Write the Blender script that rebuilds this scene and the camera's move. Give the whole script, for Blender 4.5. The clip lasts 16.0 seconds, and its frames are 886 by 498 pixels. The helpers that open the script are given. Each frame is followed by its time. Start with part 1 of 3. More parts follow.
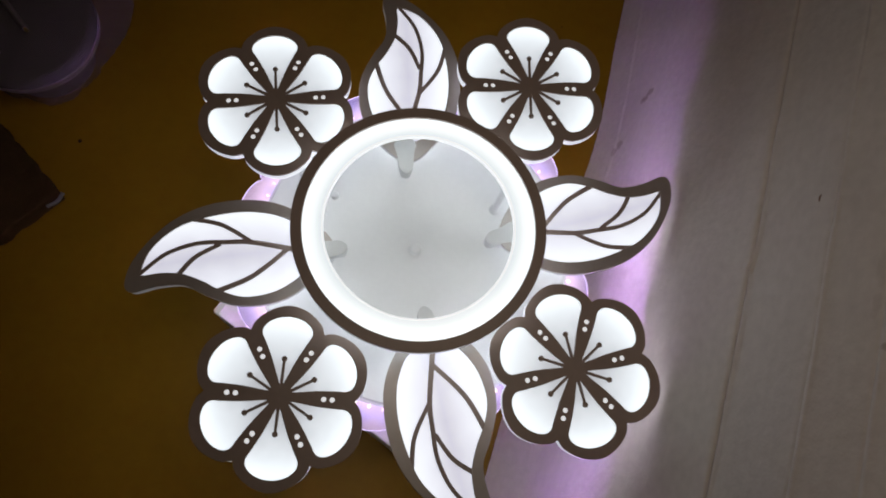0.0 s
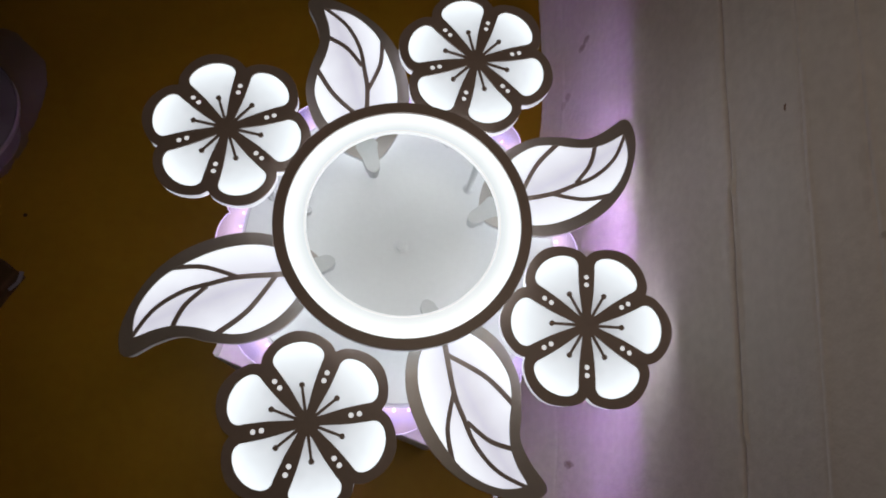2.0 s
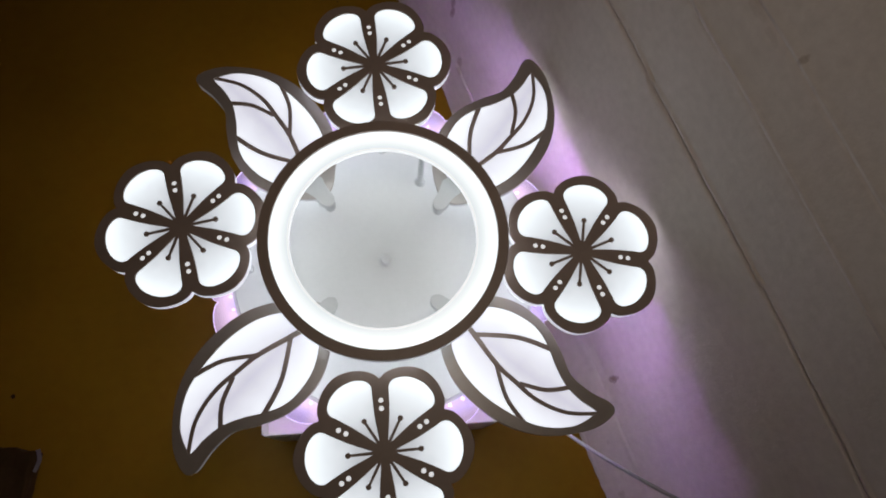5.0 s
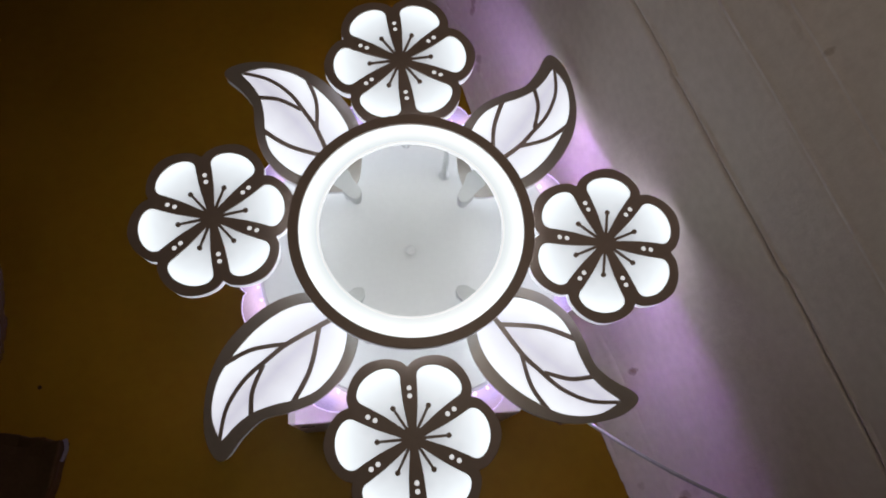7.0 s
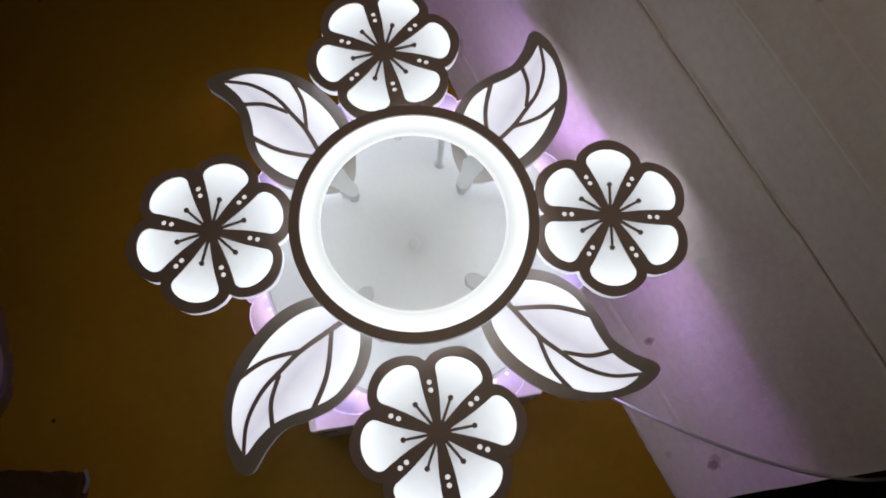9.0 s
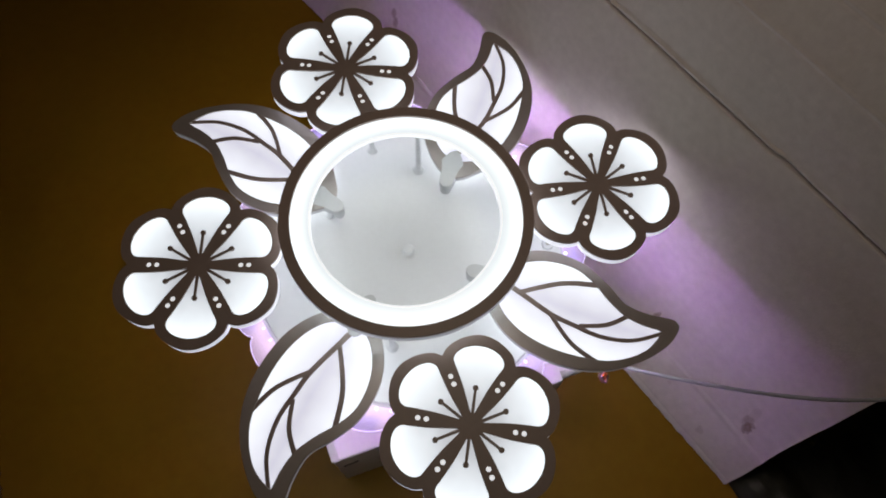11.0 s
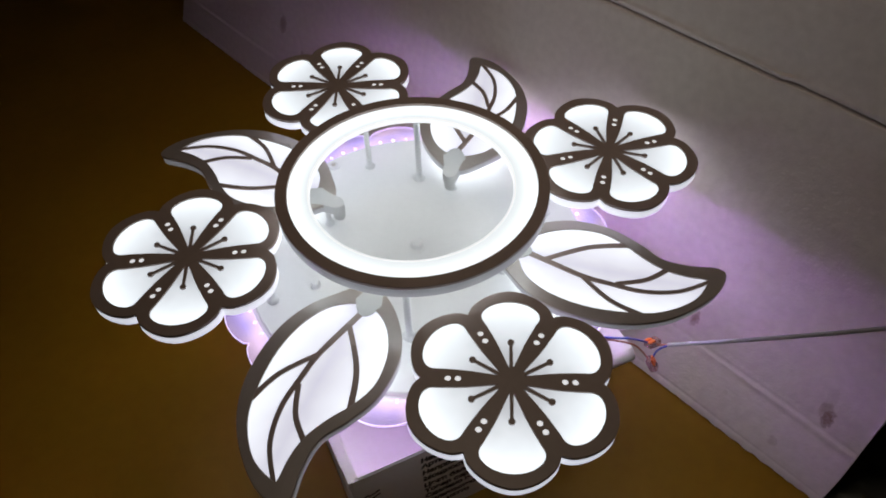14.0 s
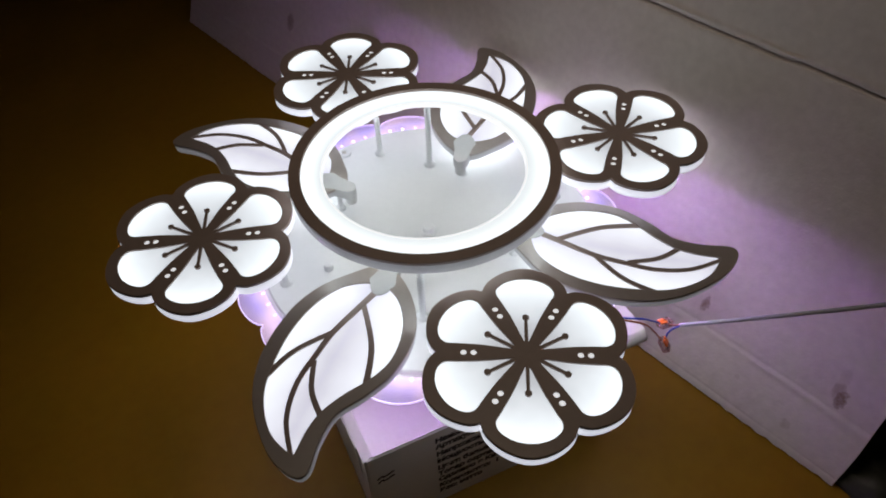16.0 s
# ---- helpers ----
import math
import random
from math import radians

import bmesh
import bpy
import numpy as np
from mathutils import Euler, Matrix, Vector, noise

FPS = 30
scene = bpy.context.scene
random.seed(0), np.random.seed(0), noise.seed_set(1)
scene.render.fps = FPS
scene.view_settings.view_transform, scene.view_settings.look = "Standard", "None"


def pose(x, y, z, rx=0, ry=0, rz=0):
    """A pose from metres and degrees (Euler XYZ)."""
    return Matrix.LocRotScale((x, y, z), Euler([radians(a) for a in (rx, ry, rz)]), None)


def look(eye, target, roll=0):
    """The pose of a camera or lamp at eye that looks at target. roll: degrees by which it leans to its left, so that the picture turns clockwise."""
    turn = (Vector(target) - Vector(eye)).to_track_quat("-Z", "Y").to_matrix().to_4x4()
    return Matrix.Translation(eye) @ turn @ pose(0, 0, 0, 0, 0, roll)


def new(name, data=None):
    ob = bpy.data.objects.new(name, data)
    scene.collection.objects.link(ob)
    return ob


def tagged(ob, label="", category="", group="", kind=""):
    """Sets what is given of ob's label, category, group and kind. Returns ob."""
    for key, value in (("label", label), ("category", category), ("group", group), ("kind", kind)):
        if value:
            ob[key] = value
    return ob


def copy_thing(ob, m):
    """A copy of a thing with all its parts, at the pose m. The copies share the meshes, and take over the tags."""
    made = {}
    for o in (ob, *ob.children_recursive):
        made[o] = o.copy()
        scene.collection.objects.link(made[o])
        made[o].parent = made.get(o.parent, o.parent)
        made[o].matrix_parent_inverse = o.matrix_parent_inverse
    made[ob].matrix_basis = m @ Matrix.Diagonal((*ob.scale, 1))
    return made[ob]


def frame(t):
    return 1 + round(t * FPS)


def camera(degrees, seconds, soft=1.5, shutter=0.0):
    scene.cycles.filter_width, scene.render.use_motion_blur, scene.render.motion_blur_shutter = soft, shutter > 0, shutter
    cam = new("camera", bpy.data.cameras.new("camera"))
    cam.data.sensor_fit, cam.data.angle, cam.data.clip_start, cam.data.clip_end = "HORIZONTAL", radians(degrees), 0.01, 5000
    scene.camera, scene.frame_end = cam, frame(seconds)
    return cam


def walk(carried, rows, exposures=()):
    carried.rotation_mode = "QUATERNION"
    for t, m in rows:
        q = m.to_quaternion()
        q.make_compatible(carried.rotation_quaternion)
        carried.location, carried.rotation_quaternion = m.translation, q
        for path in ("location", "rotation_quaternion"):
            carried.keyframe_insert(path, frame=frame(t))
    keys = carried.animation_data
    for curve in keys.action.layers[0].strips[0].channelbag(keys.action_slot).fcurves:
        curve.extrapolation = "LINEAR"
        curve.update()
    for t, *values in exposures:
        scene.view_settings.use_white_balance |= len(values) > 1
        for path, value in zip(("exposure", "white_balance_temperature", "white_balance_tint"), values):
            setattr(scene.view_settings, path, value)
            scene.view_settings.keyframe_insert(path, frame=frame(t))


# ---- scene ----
cam = camera(63.1, 16.0, soft=1.9)
PATH = [
    (0, (0.0592, -0.2958, 1.2929), (0.0411, -0.0326, 0.4325), 18.46),
    (0.5, (0.0569, -0.2965, 1.2928), (0.0452, -0.0346, 0.4318), 18.23),
    (1, (0.0435, -0.2922, 1.2937), (0.0471, -0.0346, 0.4314), 18.77),
    (1.5, (0.0280, -0.2967, 1.2866), (0.0500, -0.0385, 0.4247), 18.34),
    (2, (0.0069, -0.2981, 1.2840), (0.0535, -0.0402, 0.4230), 18.85),
    (2.5, (0.0230, -0.3056, 1.2869), (0.0365, -0.0345, 0.4288), 13.66),
    (3, (0.0389, -0.3062, 1.2863), (0.0516, -0.0327, 0.4290), 11.18),
    (3.5, (0.0045, -0.2992, 1.2895), (0.0606, -0.0378, 0.4301), 10.96),
    (3.7, (-0.0045, -0.2988, 1.2926), (0.0695, -0.0422, 0.4332), 10.30),
    (5.8, (-0.0954, -0.2913, 1.3268), (0.0426, -0.0625, 0.4674), 12.42),
    (6, (-0.0979, -0.2915, 1.3277), (0.0403, -0.0625, 0.4684), 12.04),
    (6.5, (-0.1158, -0.3010, 1.3271), (0.0319, -0.0679, 0.4704), 12.36),
    (7, (-0.1107, -0.3054, 1.3250), (0.0186, -0.0657, 0.4672), 11.06),
    (7.5, (-0.0787, -0.3075, 1.3286), (0.0276, -0.0589, 0.4702), 10.01),
    (8, (-0.0591, -0.3108, 1.3183), (0.0379, -0.0624, 0.4587), 8.68),
    (8.5, (-0.0850, -0.3022, 1.3119), (0.0179, -0.0661, 0.4496), 6.96),
    (9, (-0.1236, -0.2946, 1.3099), (0.0086, -0.0699, 0.4485), 7.09),
    (9.2, (-0.1431, -0.2913, 1.3083), (0.0027, -0.0722, 0.4476), 7.96),
    (11.3, (-0.2304, -0.4115, 1.2151), (0.0071, -0.0807, 0.4124), 1.84),
    (11.5, (-0.2413, -0.4460, 1.1902), (0.0077, -0.0830, 0.4052), 0.94),
    (12, (-0.2529, -0.4706, 1.1422), (0.0085, -0.0755, 0.3770), -0.18),
    (12.5, (-0.3090, -0.4951, 1.0823), (0.0047, -0.0778, 0.3491), -0.08),
    (13, (-0.3478, -0.5173, 1.0427), (0.0112, -0.0862, 0.3389), -0.84),
    (13.5, (-0.3723, -0.5206, 1.0108), (-0.0044, -0.0638, 0.3282), -0.98),
    (14, (-0.3765, -0.5377, 0.9990), (-0.0078, -0.0673, 0.3261), -1.52),
    (14.5, (-0.3937, -0.5457, 0.9828), (-0.0177, -0.0696, 0.3180), -1.69),
    (15, (-0.4052, -0.5461, 0.9784), (-0.0198, -0.0653, 0.3225), -1.42),
    (15.5, (-0.4093, -0.5495, 0.9759), (-0.0282, -0.0681, 0.3178), -1.62),
    (16, (-0.4090, -0.5531, 0.9750), (-0.0331, -0.0729, 0.3131), -1.92),
]
walk(cam, [(t, look(eye, target, roll)) for t, eye, target, roll in PATH],
     exposures=((0.0, 0.06), (9.2, 0.08), (11.5, 0.15), (16.0, 0.14)))

# ---- light: the lit lamp and an unseen fill light, in a dim, closed room ----
world = bpy.data.worlds.new("night")
world.use_nodes = True
world.node_tree.nodes["Background"].inputs[0].default_value = (0.02, 0.02, 0.025, 1)
world.node_tree.nodes["Background"].inputs[1].default_value = 0.0
scene.world = world
scene.view_settings.exposure = 0.0
WHITE = 1.0        # face of the petals and leaves
FILL = 0.55         # watts of the added warm fill light above the lamp
PURPLE = 50.0       # hidden strip added under the rim of the base plate


# ---- materials ----
def nodes_of(name):
    m = bpy.data.materials.new(name)
    m.use_nodes = True
    return m, m.node_tree.nodes, m.node_tree.links, m.node_tree.nodes["Principled BSDF"]


def surface(name, dark, light, rough=0.5, scale=8.0, fine=120.0, bump=0.15, metal=0.0, depth=0.002, stretch=(1, 1, 1), spec=0.5, coat=0.0):
    """Two scales of noise between two colours, a little gloss variation and fine relief."""
    m, n, k, b = nodes_of(name)
    co = n.new("ShaderNodeTexCoord")
    mp = n.new("ShaderNodeMapping")
    mp.inputs["Scale"].default_value = stretch
    k.new(co.outputs["Object"], mp.inputs[0])
    big, small = n.new("ShaderNodeTexNoise"), n.new("ShaderNodeTexNoise")
    for tex, s, d in ((big, scale, 5), (small, fine, 3)):
        tex.inputs["Scale"].default_value = s
        tex.inputs["Detail"].default_value = d
        k.new(mp.outputs[0], tex.inputs["Vector"])
    mix = n.new("ShaderNodeMix")
    mix.data_type = "FLOAT"
    mix.inputs[0].default_value = 0.3
    k.new(big.outputs[0], mix.inputs[2])
    k.new(small.outputs[0], mix.inputs[3])
    ramp = n.new("ShaderNodeValToRGB")
    ramp.color_ramp.elements[0].position, ramp.color_ramp.elements[1].position = 0.3, 0.7
    ramp.color_ramp.elements[0].color = (*dark, 1)
    ramp.color_ramp.elements[1].color = (*light, 1)
    k.new(mix.outputs[0], ramp.inputs[0])
    k.new(ramp.outputs[0], b.inputs["Base Color"])
    rr = n.new("ShaderNodeMapRange")
    rr.inputs[3].default_value, rr.inputs[4].default_value = rough - 0.08, rough + 0.08
    k.new(big.outputs[0], rr.inputs[0])
    k.new(rr.outputs[0], b.inputs["Roughness"])
    b.inputs["Coat Weight"].default_value, b.inputs["Coat Roughness"].default_value = coat, 0.28
    b.inputs["Metallic"].default_value = metal
    b.inputs["Specular IOR Level"].default_value = spec
    bm_ = n.new("ShaderNodeBump")
    bm_.inputs["Strength"].default_value, bm_.inputs["Distance"].default_value = bump, depth
    k.new(small.outputs[0], bm_.inputs["Height"])
    k.new(bm_.outputs[0], b.inputs["Normal"])
    return m


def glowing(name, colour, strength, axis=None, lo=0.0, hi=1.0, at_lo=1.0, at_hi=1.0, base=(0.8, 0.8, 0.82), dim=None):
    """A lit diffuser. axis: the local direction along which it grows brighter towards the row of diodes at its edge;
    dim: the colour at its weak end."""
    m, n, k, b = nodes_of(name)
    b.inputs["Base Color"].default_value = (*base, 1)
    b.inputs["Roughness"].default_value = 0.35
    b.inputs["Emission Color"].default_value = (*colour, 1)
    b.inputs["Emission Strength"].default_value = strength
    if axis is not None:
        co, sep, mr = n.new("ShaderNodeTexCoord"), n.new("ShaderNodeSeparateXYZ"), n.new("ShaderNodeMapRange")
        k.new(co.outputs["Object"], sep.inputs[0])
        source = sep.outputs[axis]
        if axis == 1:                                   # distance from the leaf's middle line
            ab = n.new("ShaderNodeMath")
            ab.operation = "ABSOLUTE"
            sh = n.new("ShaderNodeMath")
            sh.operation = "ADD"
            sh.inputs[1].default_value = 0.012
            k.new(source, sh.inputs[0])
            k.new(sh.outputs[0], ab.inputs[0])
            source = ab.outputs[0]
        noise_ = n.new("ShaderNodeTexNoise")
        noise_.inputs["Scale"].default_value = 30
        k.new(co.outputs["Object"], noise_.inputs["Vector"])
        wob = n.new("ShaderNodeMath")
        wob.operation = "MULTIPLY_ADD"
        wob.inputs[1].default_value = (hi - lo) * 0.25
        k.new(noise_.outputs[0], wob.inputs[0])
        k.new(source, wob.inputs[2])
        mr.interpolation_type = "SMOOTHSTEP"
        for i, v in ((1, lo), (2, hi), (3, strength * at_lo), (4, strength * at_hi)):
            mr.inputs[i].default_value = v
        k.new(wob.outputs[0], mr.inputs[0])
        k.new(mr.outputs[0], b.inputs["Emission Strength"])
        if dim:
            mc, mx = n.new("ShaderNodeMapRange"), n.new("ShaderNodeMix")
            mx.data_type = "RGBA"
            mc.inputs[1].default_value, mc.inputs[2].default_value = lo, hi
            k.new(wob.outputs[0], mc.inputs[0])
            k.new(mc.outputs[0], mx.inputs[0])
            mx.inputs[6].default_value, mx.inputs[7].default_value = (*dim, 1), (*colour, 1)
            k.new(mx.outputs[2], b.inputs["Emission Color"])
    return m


def clear(name, tint, through_it, glow=None, strength=0.0, rough=0.08):
    """Clear plastic: part of the light goes straight on, the rest is gloss; edge-lit sheets also glow."""
    m, n, k, b = nodes_of(name)
    b.inputs["Base Color"].default_value = (*tint, 1)
    b.inputs["Roughness"].default_value = rough
    if glow:
        b.inputs["Emission Color"].default_value = (*glow, 1)
        b.inputs["Emission Strength"].default_value = strength
    tr, mx = n.new("ShaderNodeBsdfTransparent"), n.new("ShaderNodeMixShader")
    tr.inputs[0].default_value = (*[0.5 + 0.5 * c for c in tint], 1)
    mx.inputs[0].default_value = through_it
    k.new(b.outputs[0], mx.inputs[1])
    k.new(tr.outputs[0], mx.inputs[2])
    k.new(mx.outputs[0], n["Material Output"].inputs[0])
    return m


FRAME = surface("brown_lacquer", (0.325, 0.255, 0.228), (0.40, 0.312, 0.280), rough=0.48, scale=14, bump=0.03, spec=0.5, coat=0.12)
LEAFFRAME = surface("brown_leaf_lacquer", (0.30, 0.258, 0.232), (0.37, 0.318, 0.288), rough=0.40, scale=14, bump=0.03, spec=0.9, coat=0.9)
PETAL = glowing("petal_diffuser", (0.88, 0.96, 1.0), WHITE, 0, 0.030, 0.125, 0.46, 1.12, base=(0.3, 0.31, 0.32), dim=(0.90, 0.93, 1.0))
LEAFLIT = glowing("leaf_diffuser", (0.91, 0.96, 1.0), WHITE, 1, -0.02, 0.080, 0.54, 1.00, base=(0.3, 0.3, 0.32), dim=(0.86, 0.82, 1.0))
DOT = glowing("dot_diffuser", (0.95, 0.97, 1.0), WHITE * 0.64)
RIMLIT = glowing("rim_acrylic", (0.86, 0.89, 1.0), 0.62)
UNDERLIT = glowing("ring_light_strip", (0.92, 1.0, 0.99), 7.9)
# unseen panels added behind flowers and leaves to brighten what lies below
BACKLIT = glowing("fill_panel_glow", (0.93, 0.96, 1.0), 0.75)
LEAFBACK = glowing("leaf_fill_glow", (0.92, 0.98, 0.98), 1.75)
LIP = glowing("ring_band_edge", (0.95, 0.98, 1.0), 0.85, base=(0.3, 0.3, 0.3))
BAND = clear("ring_band_acrylic", (0.3, 0.32, 0.34), 0.14, (0.94, 0.985, 1.0), 1.02, 0.15)
WHITEPAINT = surface("white_enamel", (0.74, 0.75, 0.76), (0.80, 0.81, 0.82), rough=0.35, scale=5, bump=0.03)
RINGSIDE = glowing("ring_side_acrylic", (0.9, 0.93, 1.0), 0.10, base=(0.6, 0.61, 0.63))
LEAFBODY = glowing("leaf_body_acrylic", (0.92, 0.94, 1.0), 0.10, base=(0.45, 0.45, 0.47))
GREYPL = surface("grey_plastic", (0.52, 0.525, 0.53), (0.60, 0.605, 0.61), rough=0.45, scale=9, bump=0.03)
PLASTIC = surface("white_plastic", (0.70, 0.71, 0.73), (0.78, 0.79, 0.80), rough=0.45, scale=9, bump=0.03)
STEEL = surface("zinc_steel", (0.5, 0.48, 0.44), (0.65, 0.62, 0.57), rough=0.3, metal=1.0, scale=40)
BRASS = surface("brass", (0.6, 0.42, 0.16), (0.75, 0.55, 0.22), rough=0.3, metal=1.0, scale=60)
SKIRT = clear("edge_lit_acrylic", (0.16, 0.13, 0.18), 0.60, (0.70, 0.38, 0.95), 0.62, 0.25)


def radial_glow(m, r0, r1, s0, s1):
    """Edge-lit acrylic: the glow changes with the distance from the lamp's axis, away from the diodes."""
    n, k = m.node_tree.nodes, m.node_tree.links
    co, flat, far, fall = n.new("ShaderNodeTexCoord"), n.new("ShaderNodeVectorMath"), n.new("ShaderNodeVectorMath"), n.new("ShaderNodeMapRange")
    flat.operation, flat.inputs[1].default_value = "MULTIPLY", (1, 1, 0)
    far.operation = "LENGTH"
    k.new(co.outputs["Object"], flat.inputs[0])
    k.new(flat.outputs[0], far.inputs[0])
    fall.interpolation_type = "SMOOTHSTEP"
    for i, v in ((1, r0), (2, r1), (3, s0), (4, s1)):
        fall.inputs[i].default_value = v
    k.new(far.outputs["Value"], fall.inputs[0])
    k.new(fall.outputs[0], n["Principled BSDF"].inputs["Emission Strength"])


def mottled_glow(m, colours, scale):
    """The sheet takes up the hues of the diodes along its inner edge, in patches."""
    n, k = m.node_tree.nodes, m.node_tree.links
    co, nz, ramp = n.new("ShaderNodeTexCoord"), n.new("ShaderNodeTexNoise"), n.new("ShaderNodeValToRGB")
    nz.inputs["Scale"].default_value, nz.inputs["Detail"].default_value = scale, 1.0
    k.new(co.outputs["Object"], nz.inputs["Vector"])
    e = ramp.color_ramp.elements
    e[0].position, e[0].color = 0.36, (*colours[0], 1)
    e[1].position, e[1].color = 0.64, (*colours[2], 1)
    x = e.new(0.5)
    x.color = (*colours[1], 1)
    k.new(nz.outputs[0], ramp.inputs[0])
    k.new(ramp.outputs[0], n["Principled BSDF"].inputs["Emission Color"])


mottled_glow(SKIRT, ((0.52, 0.40, 1.0), (0.70, 0.52, 0.97), (0.90, 0.64, 0.94)), 21.0)
radial_glow(SKIRT, 0.232, 0.266, 2.0, 0.85)
radial_glow(BAND, 0.128, 0.147, 0.80, 1.04)
EDGELIT = glowing("acrylic_edge", (0.66, 0.46, 1.0), 1.0)
STRIP = glowing("purple_strip", (0.60, 0.27, 1.0), PURPLE)


def bead_material():
    m, n, k, b = nodes_of("diode_bead")
    info, ramp = n.new("ShaderNodeObjectInfo"), n.new("ShaderNodeValToRGB")
    ramp.color_ramp.interpolation = "CONSTANT"
    e = ramp.color_ramp.elements
    e[0].color = (0.9, 0.35, 0.75, 1)
    e[1].position, e[1].color = 0.35, (0.35, 0.3, 1.0, 1)
    for at, c in ((0.6, (1.0, 0.75, 0.55, 1)), (0.8, (0.75, 0.8, 1.0, 1))):
        x = e.new(at)
        x.color = c
    k.new(info.outputs["Random"], ramp.inputs[0])
    k.new(ramp.outputs[0], b.inputs["Emission Color"])
    b.inputs["Emission Strength"].default_value = 1.8
    return m


BEAD = bead_material()
INK = surface("black_ink", (0.012, 0.011, 0.011), (0.02, 0.018, 0.018), rough=0.7, bump=0.0)
CARTON = surface("white_carton", (0.78, 0.74, 0.68), (0.88, 0.84, 0.78), rough=0.75, scale=7, fine=160, bump=0.2, depth=0.001)
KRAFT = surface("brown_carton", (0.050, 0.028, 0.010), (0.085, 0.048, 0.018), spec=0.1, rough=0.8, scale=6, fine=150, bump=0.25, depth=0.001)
TAPE = surface("clear_tape", (0.22, 0.20, 0.21), (0.30, 0.28, 0.29), rough=0.2, scale=20)
SHEATH = surface("white_sheath", (0.46, 0.46, 0.48), (0.54, 0.54, 0.55), rough=0.4, scale=60)
BLUE = surface("blue_sheath", (0.03, 0.05, 0.35), (0.04, 0.07, 0.42), rough=0.4, scale=60)
BROWN = surface("brown_sheath", (0.30, 0.10, 0.05), (0.36, 0.13, 0.07), rough=0.4, scale=60)
ORANGE = surface("orange_lever", (0.85, 0.16, 0.02), (0.95, 0.2, 0.03), rough=0.35, scale=60)
CLEARPC = clear("clear_housing", (0.66, 0.42, 0.40), 0.68, rough=0.12)
FILM = clear("plastic_film", (0.34, 0.30, 0.295), 0.72, rough=0.3)
WRAPPED = surface("wrapped_metal", (0.19, 0.158, 0.150), (0.28, 0.232, 0.222), rough=0.5, scale=12, spec=0.25)
BAGFILM = surface("dark_bag_film", (0.016, 0.014, 0.015), (0.052, 0.052, 0.036), rough=0.38, scale=5, spec=0.4)
ROD = surface("olive_metal", (0.05, 0.05, 0.02), (0.09, 0.085, 0.03), rough=0.35, metal=0.6, scale=30)
TARNISHED = surface("tarnished_brass", (0.12, 0.10, 0.03), (0.2, 0.165, 0.05), rough=0.5, metal=0.5, scale=60)
PLASTER = surface("wall_plaster", (0.54, 0.50, 0.44), (0.62, 0.58, 0.52), rough=0.9, scale=3, fine=60)
CEIL = surface("ceiling_whitewash", (0.68, 0.67, 0.64), (0.76, 0.75, 0.72), rough=0.9, scale=2, fine=50)
def specked(m, dark):
    """Scatters sparse dark crumbs of dirt over a floor material."""
    n, k = m.node_tree.nodes, m.node_tree.links
    b = n["Principled BSDF"]
    old = b.inputs["Base Color"].links[0].from_socket
    co, vo = n.new("ShaderNodeTexCoord"), n.new("ShaderNodeTexVoronoi")
    vo.inputs["Scale"].default_value = 9.0
    k.new(co.outputs["Object"], vo.inputs["Vector"])
    near, some, both = n.new("ShaderNodeMath"), n.new("ShaderNodeSeparateColor"), n.new("ShaderNodeMath")
    near.operation, near.inputs[1].default_value = "LESS_THAN", 0.034
    k.new(vo.outputs["Distance"], near.inputs[0])
    k.new(vo.outputs["Color"], some.inputs[0])
    both.operation = "MULTIPLY"
    pick = n.new("ShaderNodeMath")
    pick.operation, pick.inputs[1].default_value = "GREATER_THAN", 0.62
    k.new(some.outputs[0], pick.inputs[0])
    k.new(near.outputs[0], both.inputs[0])
    k.new(pick.outputs[0], both.inputs[1])
    mx = n.new("ShaderNodeMix")
    mx.data_type = "RGBA"
    k.new(both.outputs[0], mx.inputs[0])
    k.new(old, mx.inputs[6])
    mx.inputs[7].default_value = (*dark, 1)
    k.new(mx.outputs[2], b.inputs["Base Color"])
    return m


LINO = surface("ochre_linoleum", (0.245, 0.127, 0.004), (0.335, 0.178, 0.007), rough=0.5, scale=3.5, fine=45, bump=0.12, depth=0.0015, spec=0.25)


specked(LINO, (0.03, 0.016, 0.005))


# ---- mesh helpers ----
def spline(points, per=10, closed=True):
    """A smooth curve through a few control points."""
    p = [Vector(q) for q in points]
    n = len(p)
    out = []
    for i in range(n if closed else n - 1):
        a, b, c, d = (p[(i + j) % n] if closed else p[min(max(i + j, 0), n - 1)] for j in (-1, 0, 1, 2))
        for s in range(per):
            t = s / per
            out.append(0.5 * ((2 * b) + (c - a) * t + (2 * a - 5 * b + 4 * c - d) * t * t + (3 * b - a - 3 * c + d) * t ** 3))
    if not closed:
        out.append(p[-1])
    return out


def circle(cx, cy, r, n=48):
    return [Vector((cx + r * math.cos(2 * math.pi * i / n), cy + r * math.sin(2 * math.pi * i / n))) for i in range(n)]


